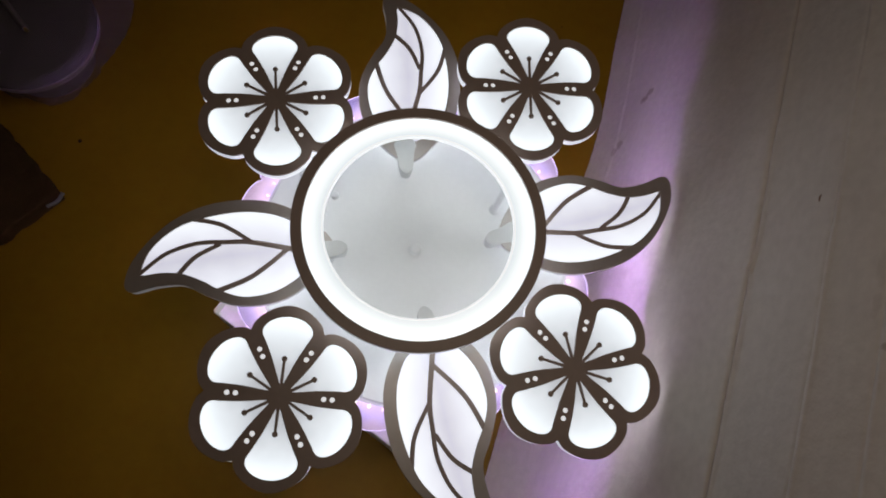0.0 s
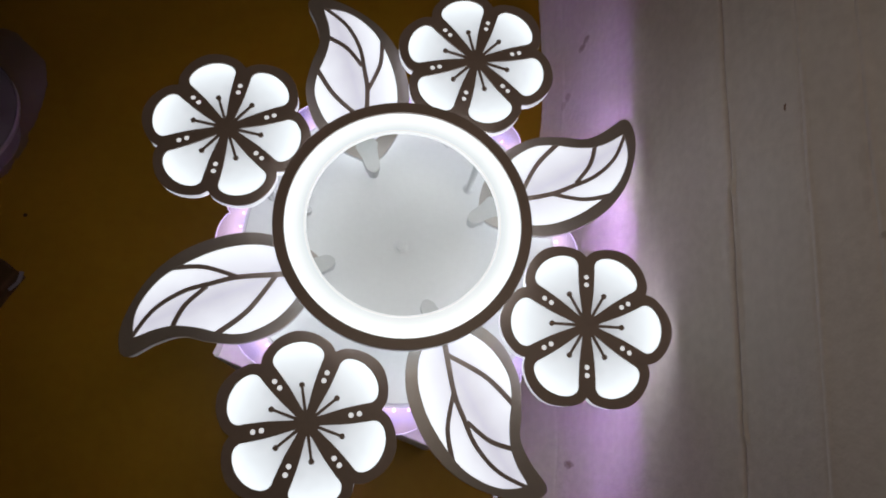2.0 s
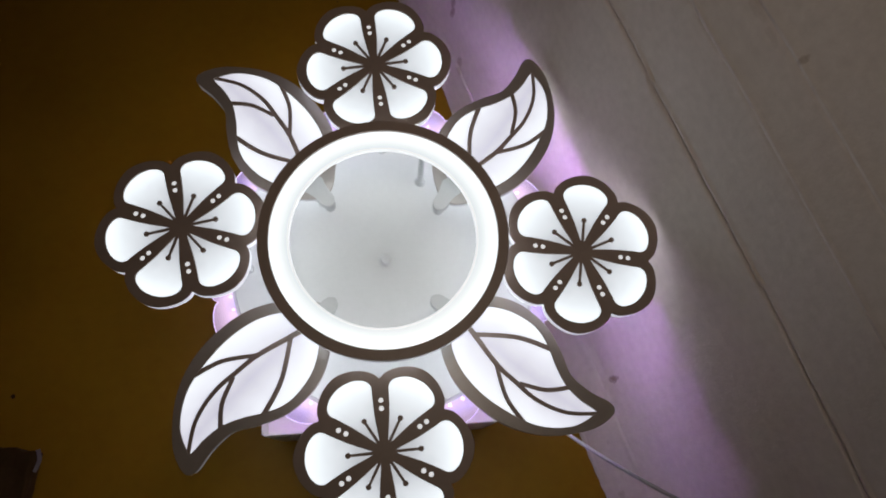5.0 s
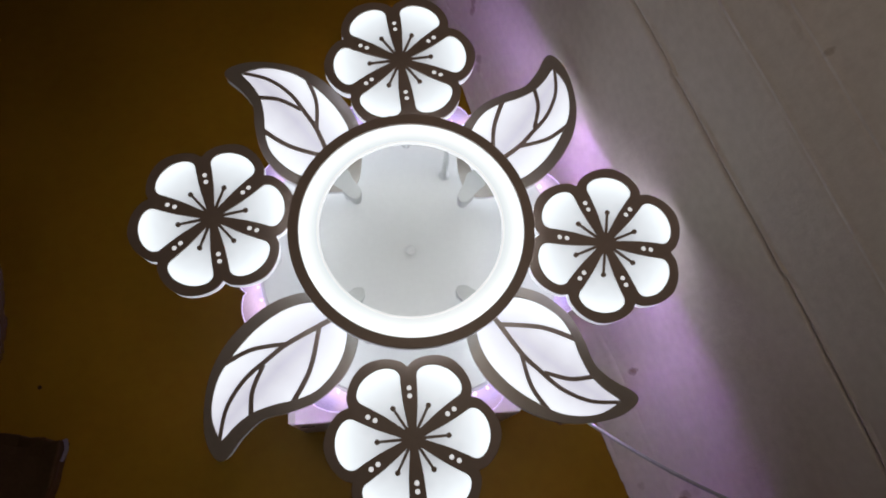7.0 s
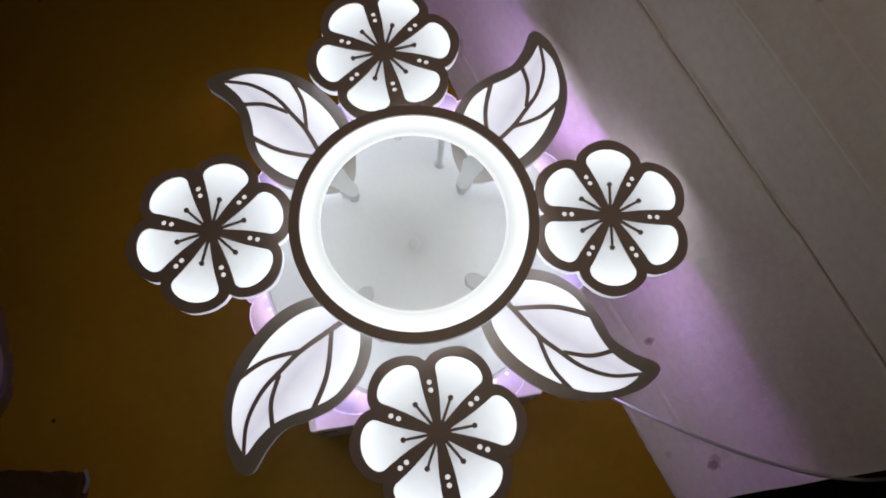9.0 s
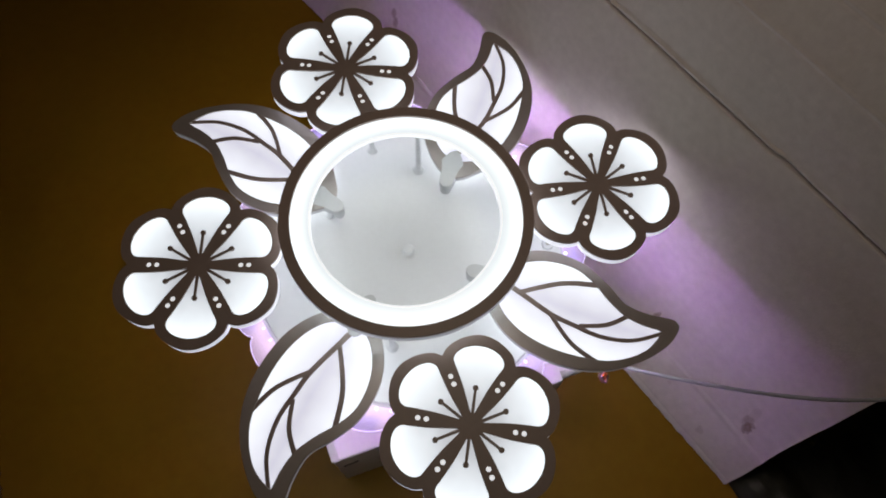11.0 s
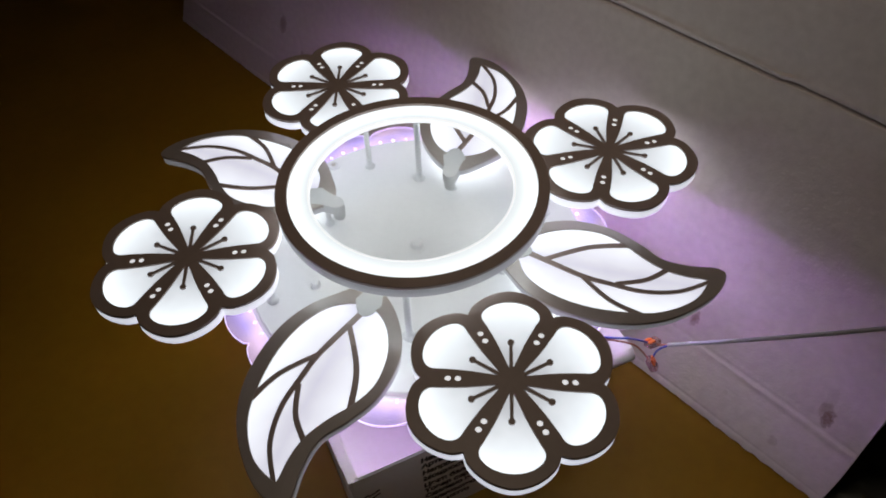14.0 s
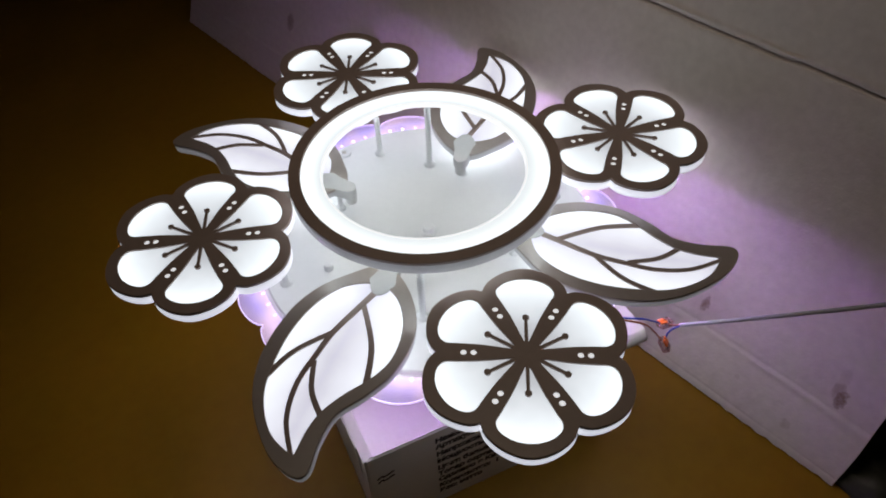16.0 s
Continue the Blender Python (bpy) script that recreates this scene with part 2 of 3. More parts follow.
def sheet(name, loops, z0, z1, bevel=0.0):
    """A flat plate between two heights, bounded by closed loops; inner loops are holes."""
    c = bpy.data.curves.new(name, "CURVE")
    c.dimensions, c.fill_mode = "2D", "BOTH"
    c.extrude, c.bevel_depth, c.bevel_resolution = (z1 - z0) / 2 - bevel, bevel, 1
    for loop in loops:
        s = c.splines.new("POLY")
        s.points.add(len(loop) - 1)
        for q, v in zip(s.points, loop):
            q.co = (v[0], v[1], 0, 1)
        s.use_cyclic_u = True
    ob = bpy.data.objects.new(name, c)
    me = bpy.data.meshes.new_from_object(ob)
    bpy.data.objects.remove(ob)
    bpy.data.curves.remove(c)
    me.transform(Matrix.Translation((0, 0, (z0 + z1) / 2)))
    me.name = name
    return me


def lathe(profile, n=64):
    """A turned body from (radius, height) pairs."""
    bm = bmesh.new()
    rings = [[bm.verts.new((r * math.cos(2 * math.pi * i / n), r * math.sin(2 * math.pi * i / n), z)) for i in range(n)] for r, z in profile]
    for a, b in zip(rings, rings[1:]):
        for i in range(n):
            bm.faces.new((a[i], a[(i + 1) % n], b[(i + 1) % n], b[i]))
    if profile[0][0] > 1e-5:
        bm.faces.new(rings[0][::-1])
    if profile[-1][0] > 1e-5:
        bm.faces.new(rings[-1])
    bmesh.ops.remove_doubles(bm, verts=bm.verts, dist=1e-6)
    bmesh.ops.recalc_face_normals(bm, faces=bm.faces)
    return bm


def ribbon(points, width0, width1, z0, z1):
    """A flat strip along a line, tapering from one width to another."""
    line = spline(points, 8, False)
    left, right = [], []
    for i, p in enumerate(line):
        d = (line[min(i + 1, len(line) - 1)] - line[max(i - 1, 0)]).normalized()
        w = (width0 + (width1 - width0) * i / (len(line) - 1)) / 2
        side = Vector((-d.y, d.x)) * w
        left.append(p + side)
        right.append(p - side)
    bm = bmesh.new()
    rows = [[bm.verts.new((*q, z)) for q in side] for z in (z0, z1) for side in (left, right)]
    lo_l, lo_r, up_l, up_r = rows
    for i in range(len(line) - 1):
        bm.faces.new((up_l[i], up_r[i], up_r[i + 1], up_l[i + 1]))
        bm.faces.new((lo_l[i], up_l[i], up_l[i + 1], lo_l[i + 1]))
        bm.faces.new((up_r[i], lo_r[i], lo_r[i + 1], up_r[i + 1]))
    for i in (0, -1):
        bm.faces.new((lo_l[i], lo_r[i], up_r[i], up_l[i]))
    bmesh.ops.recalc_face_normals(bm, faces=bm.faces)
    return bm


def tube(points, radius, n=10, per=8):
    """A round cable along a smooth line."""
    line = spline(points, per, False)
    bm = bmesh.new()
    rings = []
    for i, p in enumerate(line):
        d = (line[min(i + 1, len(line) - 1)] - line[max(i - 1, 0)]).normalized()
        a = d.cross(Vector((0.13, 0.2, 1))).normalized()
        b = d.cross(a)
        rings.append([bm.verts.new(p + radius * (a * math.cos(2 * math.pi * j / n) + b * math.sin(2 * math.pi * j / n))) for j in range(n)])
    for r, s in zip(rings, rings[1:]):
        for j in range(n):
            bm.faces.new((r[j], r[(j + 1) % n], s[(j + 1) % n], s[j]))
    bm.faces.new(rings[0][::-1])
    bm.faces.new(rings[-1])
    bmesh.ops.recalc_face_normals(bm, faces=bm.faces)
    return bm


def block(x0, x1, y0, y1, z0, z1, bevel=0.0):
    bm = bmesh.new()
    bmesh.ops.create_cube(bm, size=1, matrix=Matrix.Translation(((x0 + x1) / 2, (y0 + y1) / 2, (z0 + z1) / 2)) @ Matrix.Diagonal((x1 - x0, y1 - y0, z1 - z0, 1)))
    if bevel:
        bmesh.ops.bevel(bm, geom=bm.edges[:], offset=bevel, segments=2, affect="EDGES", profile=0.6)
    return bm


def part(name, shape, material, parent=None, label="", at=None, smooth=False):
    """One mesh object, under a thing or a part if one is given."""
    if isinstance(shape, bmesh.types.BMesh):
        me = bpy.data.meshes.new(name)
        shape.to_mesh(me)
        shape.free()
    else:
        me = shape
    if not me.materials:
        me.materials.append(material)
    if smooth:
        me.polygons.foreach_set("use_smooth", [True] * len(me.polygons))
    ob = new(name, me)
    ob.parent = parent
    if at is not None:
        ob.matrix_basis = at
    if label:
        ob["label"] = label
    return ob


# ---- the room that closes the place ----
X0, X1, Y0, Y1, H = -2.6, 0.72, -2.4, 2.6, 2.5
tagged(part("floor", block(X0, X1, Y0, Y1, -0.06, 0), LINO), "worn ochre-brown linoleum floor with dark specks", "floor", kind="structure")
tagged(part("ceiling", block(X0, X1, Y0, Y1, H, H + 0.1), CEIL), "plain whitewashed ceiling", "ceiling", kind="structure")
for nm, b in (("wall_east", (X1, X1 + 0.1, Y0, Y1)), ("wall_west", (X0 - 0.1, X0, Y0, Y1)), ("wall_north", (X0 - 0.1, X1 + 0.1, Y1, Y1 + 0.1)), ("wall_south", (X0 - 0.1, X1 + 0.1, Y0 - 0.1, Y0))):
    tagged(part(nm, block(*b, -0.06, H + 0.1), PLASTER), "plain plastered wall in dim light", "wall", kind="structure")


# unseen fill light added over the lamp and camera, for the room's weak light
fill_light = bpy.data.lights.new("fill_light", "AREA")
fill_light.shape, fill_light.size, fill_light.energy, fill_light.color = "DISK", 0.5, FILL, (1.0, 0.82, 0.63)
new("fill_light", fill_light).matrix_basis = look((0.10, 0.03, 1.5), (0.101, 0.03, 0.2))
fill_light.spread = radians(110)


# ---- the leaning sheet of white cardboard ----
NORMAL = Vector((-1, -0.065, 0.37)).normalized()
ALONG = Vector((-0.065, 1, 0)).normalized()
UP = NORMAL.cross(ALONG)
UP = UP if UP.z > 0 else -UP
FOOT = Vector((0.2685, -0.545, 0.003))
SHEET = Matrix((( ALONG.x, UP.x, NORMAL.x, FOOT.x), (ALONG.y, UP.y, NORMAL.y, FOOT.y), (ALONG.z, UP.z, NORMAL.z, FOOT.z), (0, 0, 0, 1)))
LENGTH, HEIGHT = 1.76, 1.22
LOW, MID, HIGH = 0.089, 0.4875, 0.610     # folds, along the slope of the sheet


def bulge(u):
    """Where the foot of the sheet stands back from its straight line."""
    return 0.024 * math.exp(-((u - 0.97) / 0.24) ** 2)


def bend(u, v):
    """The lower flap leans more than the rest, so that the sheet sags back between its folds."""
    deep = float(np.interp(u, (0, 0.1, 0.3, 0.6, 1.0, 1.4), (0.012, 0.022, 0.034, 0.027, 0.009, 0.0)))
    share = float(np.interp(v, (0, 0.078, 0.100, 0.2, 0.4875, 0.61, 0.95), (0, 0.89, 0.98, 0.92, 0.44, -0.22, -0.22)))
    return -deep * share - bulge(u) * math.exp(-(v / 0.16) ** 2)


def relief(u, v):
    """How far the sheet stands out of its plane: pressed folds, their rolled lips and slow warping."""
    w = 0.0018 * min(1.0, 0.2 + v * 6) * noise.noise(Vector((u * 2.1, v * 2.6, 0.3))) + 0.0008 * noise.noise(Vector((u * 11, v * 9, 4)))
    wob = 0.0015 * noise.noise(Vector((u * 7, 2, 1)))
    f = v - LOW + 0.04 * (min(u, 0.5) - 0.15)
    w -= 0.0010 * math.exp(-(f / 0.0022) ** 2) - 0.0011 * math.exp(-((f + 0.007) / 0.0048) ** 2)
    d = v - MID - wob
    low = 1 / (1 + math.exp(max(min(-(u - 0.319) / 0.002, 60), -60))) - 1 / (1 + math.exp(max(min(-(u - 0.626) / 0.002, 60), -60)))
    d += 0.0030 * low                                           # torn at two places, where the middle fold jumps aside
    w -= 0.0062 * math.exp(-(d / 0.0023) ** 2)
    w += 0.0030 * math.exp(-((d - 0.0075) / 0.0042) ** 2) * (0.8 + 0.6 * noise.noise(Vector((u * 9, 5, 0))))
    w += 0.0008 * math.exp(-((d + 0.010) / 0.006) ** 2)
    for ku in (0.319, 0.626):
        if u > ku - 0.012:
            fade = math.exp(-max(u - ku, 0) / 0.016)
            w += 0.0024 * fade * math.exp(-((d - 0.0055 - 0.03 * max(u - ku, 0)) / 0.0024) ** 2)
            w -= 0.0022 * fade * math.exp(-((d - 0.0100 - 0.03 * max(u - ku, 0)) / 0.0013) ** 2)
        w += 0.0030 * math.exp(-(((u - ku) / 0.006) ** 2 + ((d + 0.002) / 0.0035) ** 2))
    for at, deep in ((HIGH, 0.0015), (HIGH + 0.074, 0.0014)):      # softer folds higher up: a ridge beside a shallow groove
        e = v - at - 2 * wob
        w += deep * (math.exp(-((e - 0.004) / 0.0032) ** 2) - 0.8 * math.exp(-((e + 0.0015) / 0.0022) ** 2))
    w += 0.0010 * math.exp(-((v - HIGH - 0.034 - 2 * wob) / 0.003) ** 2) * (noise.noise(Vector((u * 4, 8, 0))) + 0.4)
    frayed = 0.6 + 0.8 * noise.noise(Vector((u * 14, 6, 2))) + 0.5 * noise.noise(Vector((u * 55, 6, 2)))
    w += 0.0006 * frayed * math.exp(-((v - 0.0045) / 0.003) ** 2) - 0.0008 * math.exp(-((v - 0.0105) / 0.0014) ** 2)
    w += 0.0010 * math.exp(-(u / 0.004) ** 2) * (0.6 + noise.noise(Vector((v * 30, 1, 5))))
    return w + bend(u, v)


def cardboard_sheet():
    us = sorted({*np.linspace(0, LENGTH, 420).round(4), 0.002, 0.006})
    vs = sorted({*np.linspace(0, HEIGHT, 90).round(4), *(LOW + np.linspace(-0.028, 0.02, 19)).round(4), *(MID + np.linspace(-0.024, 0.016, 31)).round(4), *(MID + np.linspace(-0.005, 0.005, 26)).round(4),
                 *(HIGH + np.linspace(-0.009, 0.009, 25)).round(4), *(HIGH + 0.074 + np.linspace(-0.007, 0.007, 19)).round(4), 0.0015, 0.003, 0.0045, 0.006, 0.0075, 0.009, 0.0105, 0.012, 0.0135})
    bm = bmesh.new()
    grid = []
    for v in vs:
        ragged = 0.004 * noise.noise(Vector((v * 9, 1, 7)))
        row = []
        for u in us:
            edge = ragged if u in (us[0], us[-1]) else 0
            drop = 0.0008 * noise.noise(Vector((u * 6, 3, 3))) + 0.0020 * noise.noise(Vector((u * 75, 3, 3))) if v == 0 else 0
            row.append(bm.verts.new((u + edge, v + max(drop, -0.0025) + 0.37 * bulge(u) * math.exp(-(v / 0.16) ** 2), relief(u, v))))
        grid.append(row)
    for a, b in zip(grid, grid[1:]):
        for i in range(len(us) - 1):
            bm.faces.new((a[i], a[i + 1], b[i + 1], b[i]))
    return bm


def cardboard_paper():
    """White liner over corrugated board: faint flutes, greyed folds, and a few brown stains."""
    m, n, k, b = nodes_of("white_liner")
    co = n.new("ShaderNodeTexCoord")

    def noise_at(scale, detail, vec=None):
        t = n.new("ShaderNodeTexNoise")
        t.inputs["Scale"].default_value, t.inputs["Detail"].default_value = scale, detail
        k.new(vec or co.outputs["Object"], t.inputs["Vector"])
        return t

    def math_(op, a, b_=None, c=None):
        x = n.new("ShaderNodeMath")
        x.operation = op
        for i, v in enumerate((a, b_, c)):
            if v is not None:
                if isinstance(v, (int, float)):
                    x.inputs[i].default_value = v
                else:
                    k.new(v, x.inputs[i])
        return x.outputs[0]

    big, mid, fine = noise_at(3.0, 6), noise_at(75, 5), noise_at(260, 2)
    stretch = n.new("ShaderNodeMapping")
    stretch.inputs["Scale"].default_value = (1.2, 34, 1)
    k.new(co.outputs["Object"], stretch.inputs[0])
    streak = noise_at(2.0, 3, stretch.outputs[0])
    tone = math_("MULTIPLY_ADD", mid.outputs[0], 0.40, math_("MULTIPLY_ADD", streak.outputs[0], 0.14, math_("MULTIPLY", big.outputs[0], 0.46)))
    ramp = n.new("ShaderNodeValToRGB")
    ramp.color_ramp.elements[0].position, ramp.color_ramp.elements[1].position = 0.33, 0.66
    ramp.color_ramp.elements[0].color, ramp.color_ramp.elements[1].color = (0.71, 0.640, 0.595, 1), (0.855, 0.782, 0.735, 1)
    k.new(tone, ramp.inputs[0])
    colour = ramp.outputs[0]
    # brown stains: place along the sheet, place up it, half width, half height, strength
    warp = n.new("ShaderNodeMixRGB")
    warp.blend_type = "ADD"
    warp.inputs[0].default_value = 0.012
    k.new(co.outputs["Object"], warp.inputs[1])
    k.new(noise_at(95, 5).outputs[1], warp.inputs[2])
    for su, sv, hw_, hh, s in ((0.053, 0.112, 0.0065, 0.013, 0.95), (0.061, 0.121, 0.007, 0.012, 0.5), (0.064, 0.138, 0.006, 0.018, 0.22), (0.274, 0.116, 0.0055, 0.013, 0.95), (1.013, 0.149, 0.007, 0.011, 0.8), (1.021, 0.165, 0.006, 0.010, 0.75),
                               (0.940, 0.092, 0.009, 0.008, 0.55), (0.928, 0.078, 0.008, 0.006, 0.45), (1.338, 0.156, 0.010, 0.017, 0.8), (1.262, 0.118, 0.007, 0.008, 0.45), (0.092, 0.034, 0.006, 0.006, 0.3), (0.18, 0.05, 0.003, 0.003, 0.2),
                               (0.694, 0.584, 0.0042, 0.0016, 1.6), (0.507, 0.692, 0.004, 0.008, 0.45), (0.592, 0.677, 0.02, 0.006, 0.16), (0.551, 0.675, 0.012, 0.005, 0.18)):
        mp = n.new("ShaderNodeMapping")
        mp.inputs["Location"].default_value = (-(su + 0.006) / hw_, -(sv + 0.006) / hh, 0)
        mp.inputs["Scale"].default_value = (1 / hw_, 1 / hh, 0)
        k.new(warp.outputs[0], mp.inputs[0])
        ln = n.new("ShaderNodeVectorMath")
        ln.operation = "LENGTH"
        k.new(mp.outputs[0], ln.inputs[0])
        mr = n.new("ShaderNodeValToRGB")                          # dried stain: paler inside, darker along its rim
        mr.color_ramp.elements[0].color = (0.95 * s,) * 3 + (1,)
        mr.color_ramp.elements[1].position, mr.color_ramp.elements[1].color = 0.8, (0, 0, 0, 1)
        for place, level in ((0.2, 0.75 * s), (0.36, 0.85 * s), (0.50, 0.55 * s), (0.60, 0.6 * s), (0.70, 0.2 * s)):
            mr.color_ramp.elements.new(place).color = (level,) * 3 + (1,)
        k.new(math_("MULTIPLY", ln.outputs["Value"], 0.6), mr.inputs[0])
        fac = math_("MULTIPLY", mr.outputs[0], math_("MULTIPLY_ADD", fine.outputs[0], 0.9, 0.45))
        mx = n.new("ShaderNodeMix")
        mx.data_type = "RGBA"
        k.new(fac, mx.inputs[0])
        k.new(colour, mx.inputs[6])
        mx.inputs[7].default_value = (0.22, 0.11, 0.05, 1)
        colour = mx.outputs[2]
    k.new(colour, b.inputs["Base Color"])
    b.inputs["Roughness"].default_value = 0.62
    b.inputs["Specular IOR Level"].default_value = 0.35
    bu = n.new("ShaderNodeBump")
    bu.inputs["Strength"].default_value, bu.inputs["Distance"].default_value = 0.7, 0.0013
    k.new(math_("MULTIPLY_ADD", streak.outputs[0], 0.14, math_("MULTIPLY_ADD", fine.outputs[0], 0.35, mid.outputs[0])), bu.inputs["Height"])
    k.new(bu.outputs[0], b.inputs["Normal"])
    return m


board = part("cardboard_sheet", cardboard_sheet(), cardboard_paper(), None, at=SHEET, smooth=True)
sol = board.modifiers.new("thick", "SOLIDIFY")
sol.thickness, sol.offset = 0.004, -1
board.modifiers.new("crisp", "EDGE_SPLIT").split_angle = radians(40)
tagged(board, "large creased white cardboard sheet with brown stains, leaning on the wall", "cardboard sheet")


# ---- the small white carton under the lamp ----
A, B = Vector((-0.249, -0.188)), Vector((0.094, -0.275))
YAW = math.degrees(math.atan2((B - A).y, (B - A).x))
BOXL, BOXD, BOXH = (B - A).length, 0.33, 0.1935


def carton_under_lamp():
    box = new("cardboard_box")
    box.matrix_basis = pose(A.x, A.y, 0, 0, 0, YAW)
    tagged(box, "white cardboard box with printed Cyrillic text, lying under the lamp", "box")
    t = 0.004
    part("front_panel", block(0.002, BOXL, 0, t, 0, BOXH, 0.0012), CARTON, box)
    part("back_panel", block(0, BOXL, BOXD - t, BOXD, 0, BOXH, 0.0012), CARTON, box)
    part("side_panel", block(0, t, t + 0.001, BOXD - t - 0.001, 0, BOXH - 0.006, 0.0012), CARTON, box)
    part("side_panel", block(BOXL - t, BOXL - 0.0005, t + 0.001, BOXD - t - 0.001, 0, BOXH - 0.006, 0.0012), CARTON, box)
    part("top_flap", block(0.010, BOXL, 0.001, BOXD, BOXH + 0.0005, BOXH + 0.0035, 0.001), CARTON, box)
    part("tuck_flap", block(-0.0145, 0, 0.0005, 0.26, -0.0025, 0.0, 0.001), CARTON, box, "bent white side flap", pose(0.0102, 0.002, BOXH + 0.0032, 0, -34, 0.8))
    part("side_flap", block(-0.0022, 0, 0.0, 0.235, -0.150, 0.0, 0.0008), CARTON, box, "loose white flap of the box's side", pose(-0.0006, 0.030, BOXH - 0.016, 0, -1.5, 1.2))
    part("end_flap", block(0, 0.052, 0, 0.12, -0.003, 0.0, 0.0012), CARTON, box, "white end flap standing out", pose(BOXL, 0.014, BOXH + 0.003, 0, 5, 2))
    curl = spline([(0.0, 0.0), (0.005, -0.002), (0.009, -0.007), (0.008, -0.013), (0.002, -0.016)], 5, False)
    bm = bmesh.new()
    rows = [[bm.verts.new((x, -p.x + 0.012, p.y)) for p in curl] for x in np.linspace(0, 0.05, 6)]
    for a, b in zip(rows, rows[1:]):
        for i in range(len(curl) - 1):
            bm.faces.new((a[i], b[i], b[i + 1], a[i + 1]))
    roll = part("rolled_edge", bm, CARTON, box, "rolled white edge of the flap", pose(BOXL, 0.004, BOXH + 0.002, 0, 5, 2), True)
    roll.modifiers.new("thick", "SOLIDIFY").thickness = 0.0025
    for i, z in enumerate((0.144, 0.134)):
        part("printed_mark", ribbon([(0.011, z - 0.0045), (0.017, z), (0.0195, z - 0.003), (0.026, z - 0.001), (0.033, z + 0.003)], 0.0026, 0.0030, 0, 0.0004), INK, box, "black printed stroke", pose(0, -0.0001, 0, 90, 0, 0))
    lines = (("Наименование", 0.167), ("Артикул:", 0.151), ("Напряжение:", 0.132), ("Мощность: 4", 0.114), ("Цвет: белый", 0.094),
             ("Товар сертифи", 0.077), ("Сделано в Китае", 0.061), ("Количество:  1", 0.043), ("Вес: нетто", 0.027))
    for words, z in lines:
        c = bpy.data.curves.new("line", "FONT")
        c.body, c.size, c.extrude, c.offset, c.shear = words, 0.0150, 0.0001, 0.00085, 0.03
        ob = bpy.data.objects.new("line", c)
        me = bpy.data.meshes.new_from_object(ob)
        bpy.data.objects.remove(ob)
        part("printed_line", me, INK, box, "black printed text", pose(0.089 + (0.167 - z) * 0.02, -0.0002, z, 90, 0, 0) @ Matrix.Diagonal((0.86, 1, 1, 1)))
    return box


carton_under_lamp()


# ---- the lit flower lamp ----
BASE = 0.1980
lamp = new("ceiling_lamp")
lamp.matrix_basis = pose(0, 0, BASE)
tagged(lamp, "lit white ceiling lamp of brown-edged flowers and leaves on a box", "lamp")
up = lambda z: z - BASE

# the thin flanges near the rim are added to cut off the purple beam
pan = [(0.0, 0.0), (0.205, 0.0), (0.212, 0.004), (0.2150, 0.05), (0.2158, 0.0515), (0.2232, 0.0518), (0.2232, 0.0524), (0.2165, 0.0526), (0.2165, 0.0592), (0.2335, 0.0592), (0.2340, 0.0598), (0.2335, 0.0605), (0.2268, 0.0605), (0.2268, 0.0668), (0.2250, 0.0685), (0.0, 0.0685)]
plate = part("base_plate", lathe(pan, 128), WHITEPAINT, lamp, "white enamelled round base plate")


def scalloped(r, deep, lobes, n=20):
    pts = []
    for i in range(lobes * n):
        a = 2 * math.pi * i / (lobes * n)
        pts.append(Vector((math.cos(a - 0.047), math.sin(a - 0.047))) * (r + deep * abs(math.sin(lobes * a / 2)) ** 0.6))
    return pts


part("acrylic_skirt", sheet("acrylic_skirt", [scalloped(0.2528, 0.0135, 20), circle(0, 0, 0.2322, 128)], up(0.2587), up(0.2618), 0.0008), SKIRT, lamp, "clear scalloped acrylic rim glowing purple")
part("skirt_edge", sheet("skirt_edge", [scalloped(0.2541, 0.0135, 20), scalloped(0.2529, 0.0135, 20)], up(0.2589), up(0.2616)), EDGELIT, lamp, "bright lilac outer edge of the acrylic rim")
# strip added out of sight to cast the purple on the cardboard
part("light_strip", sheet("light_strip", [circle(0, 0, 0.2182, 128), circle(0, 0, 0.2168, 128)], up(0.2527), up(0.2568)), STRIP, lamp, "hidden purple strip added under the rim to light the cardboard")
bead = lathe([(0.0024, 0), (0.0024, 0.0014), (0.0017, 0.0024), (0, 0.0027)], 10)
bead_me = None
for i in range(72):
    a = 2 * math.pi * (i + 0.3) / 72
    at = pose(0.2345 * math.cos(a), 0.2345 * math.sin(a), up(0.2614), 0, 0, math.degrees(a)) @ Matrix.Diagonal((1.1, 0.95, 0.5, 1))
    if bead_me is None:
        bead_me = part("diode", bead, BEAD, lamp, at=at).data
    else:
        part("diode", bead_me, BEAD, lamp, at=at)


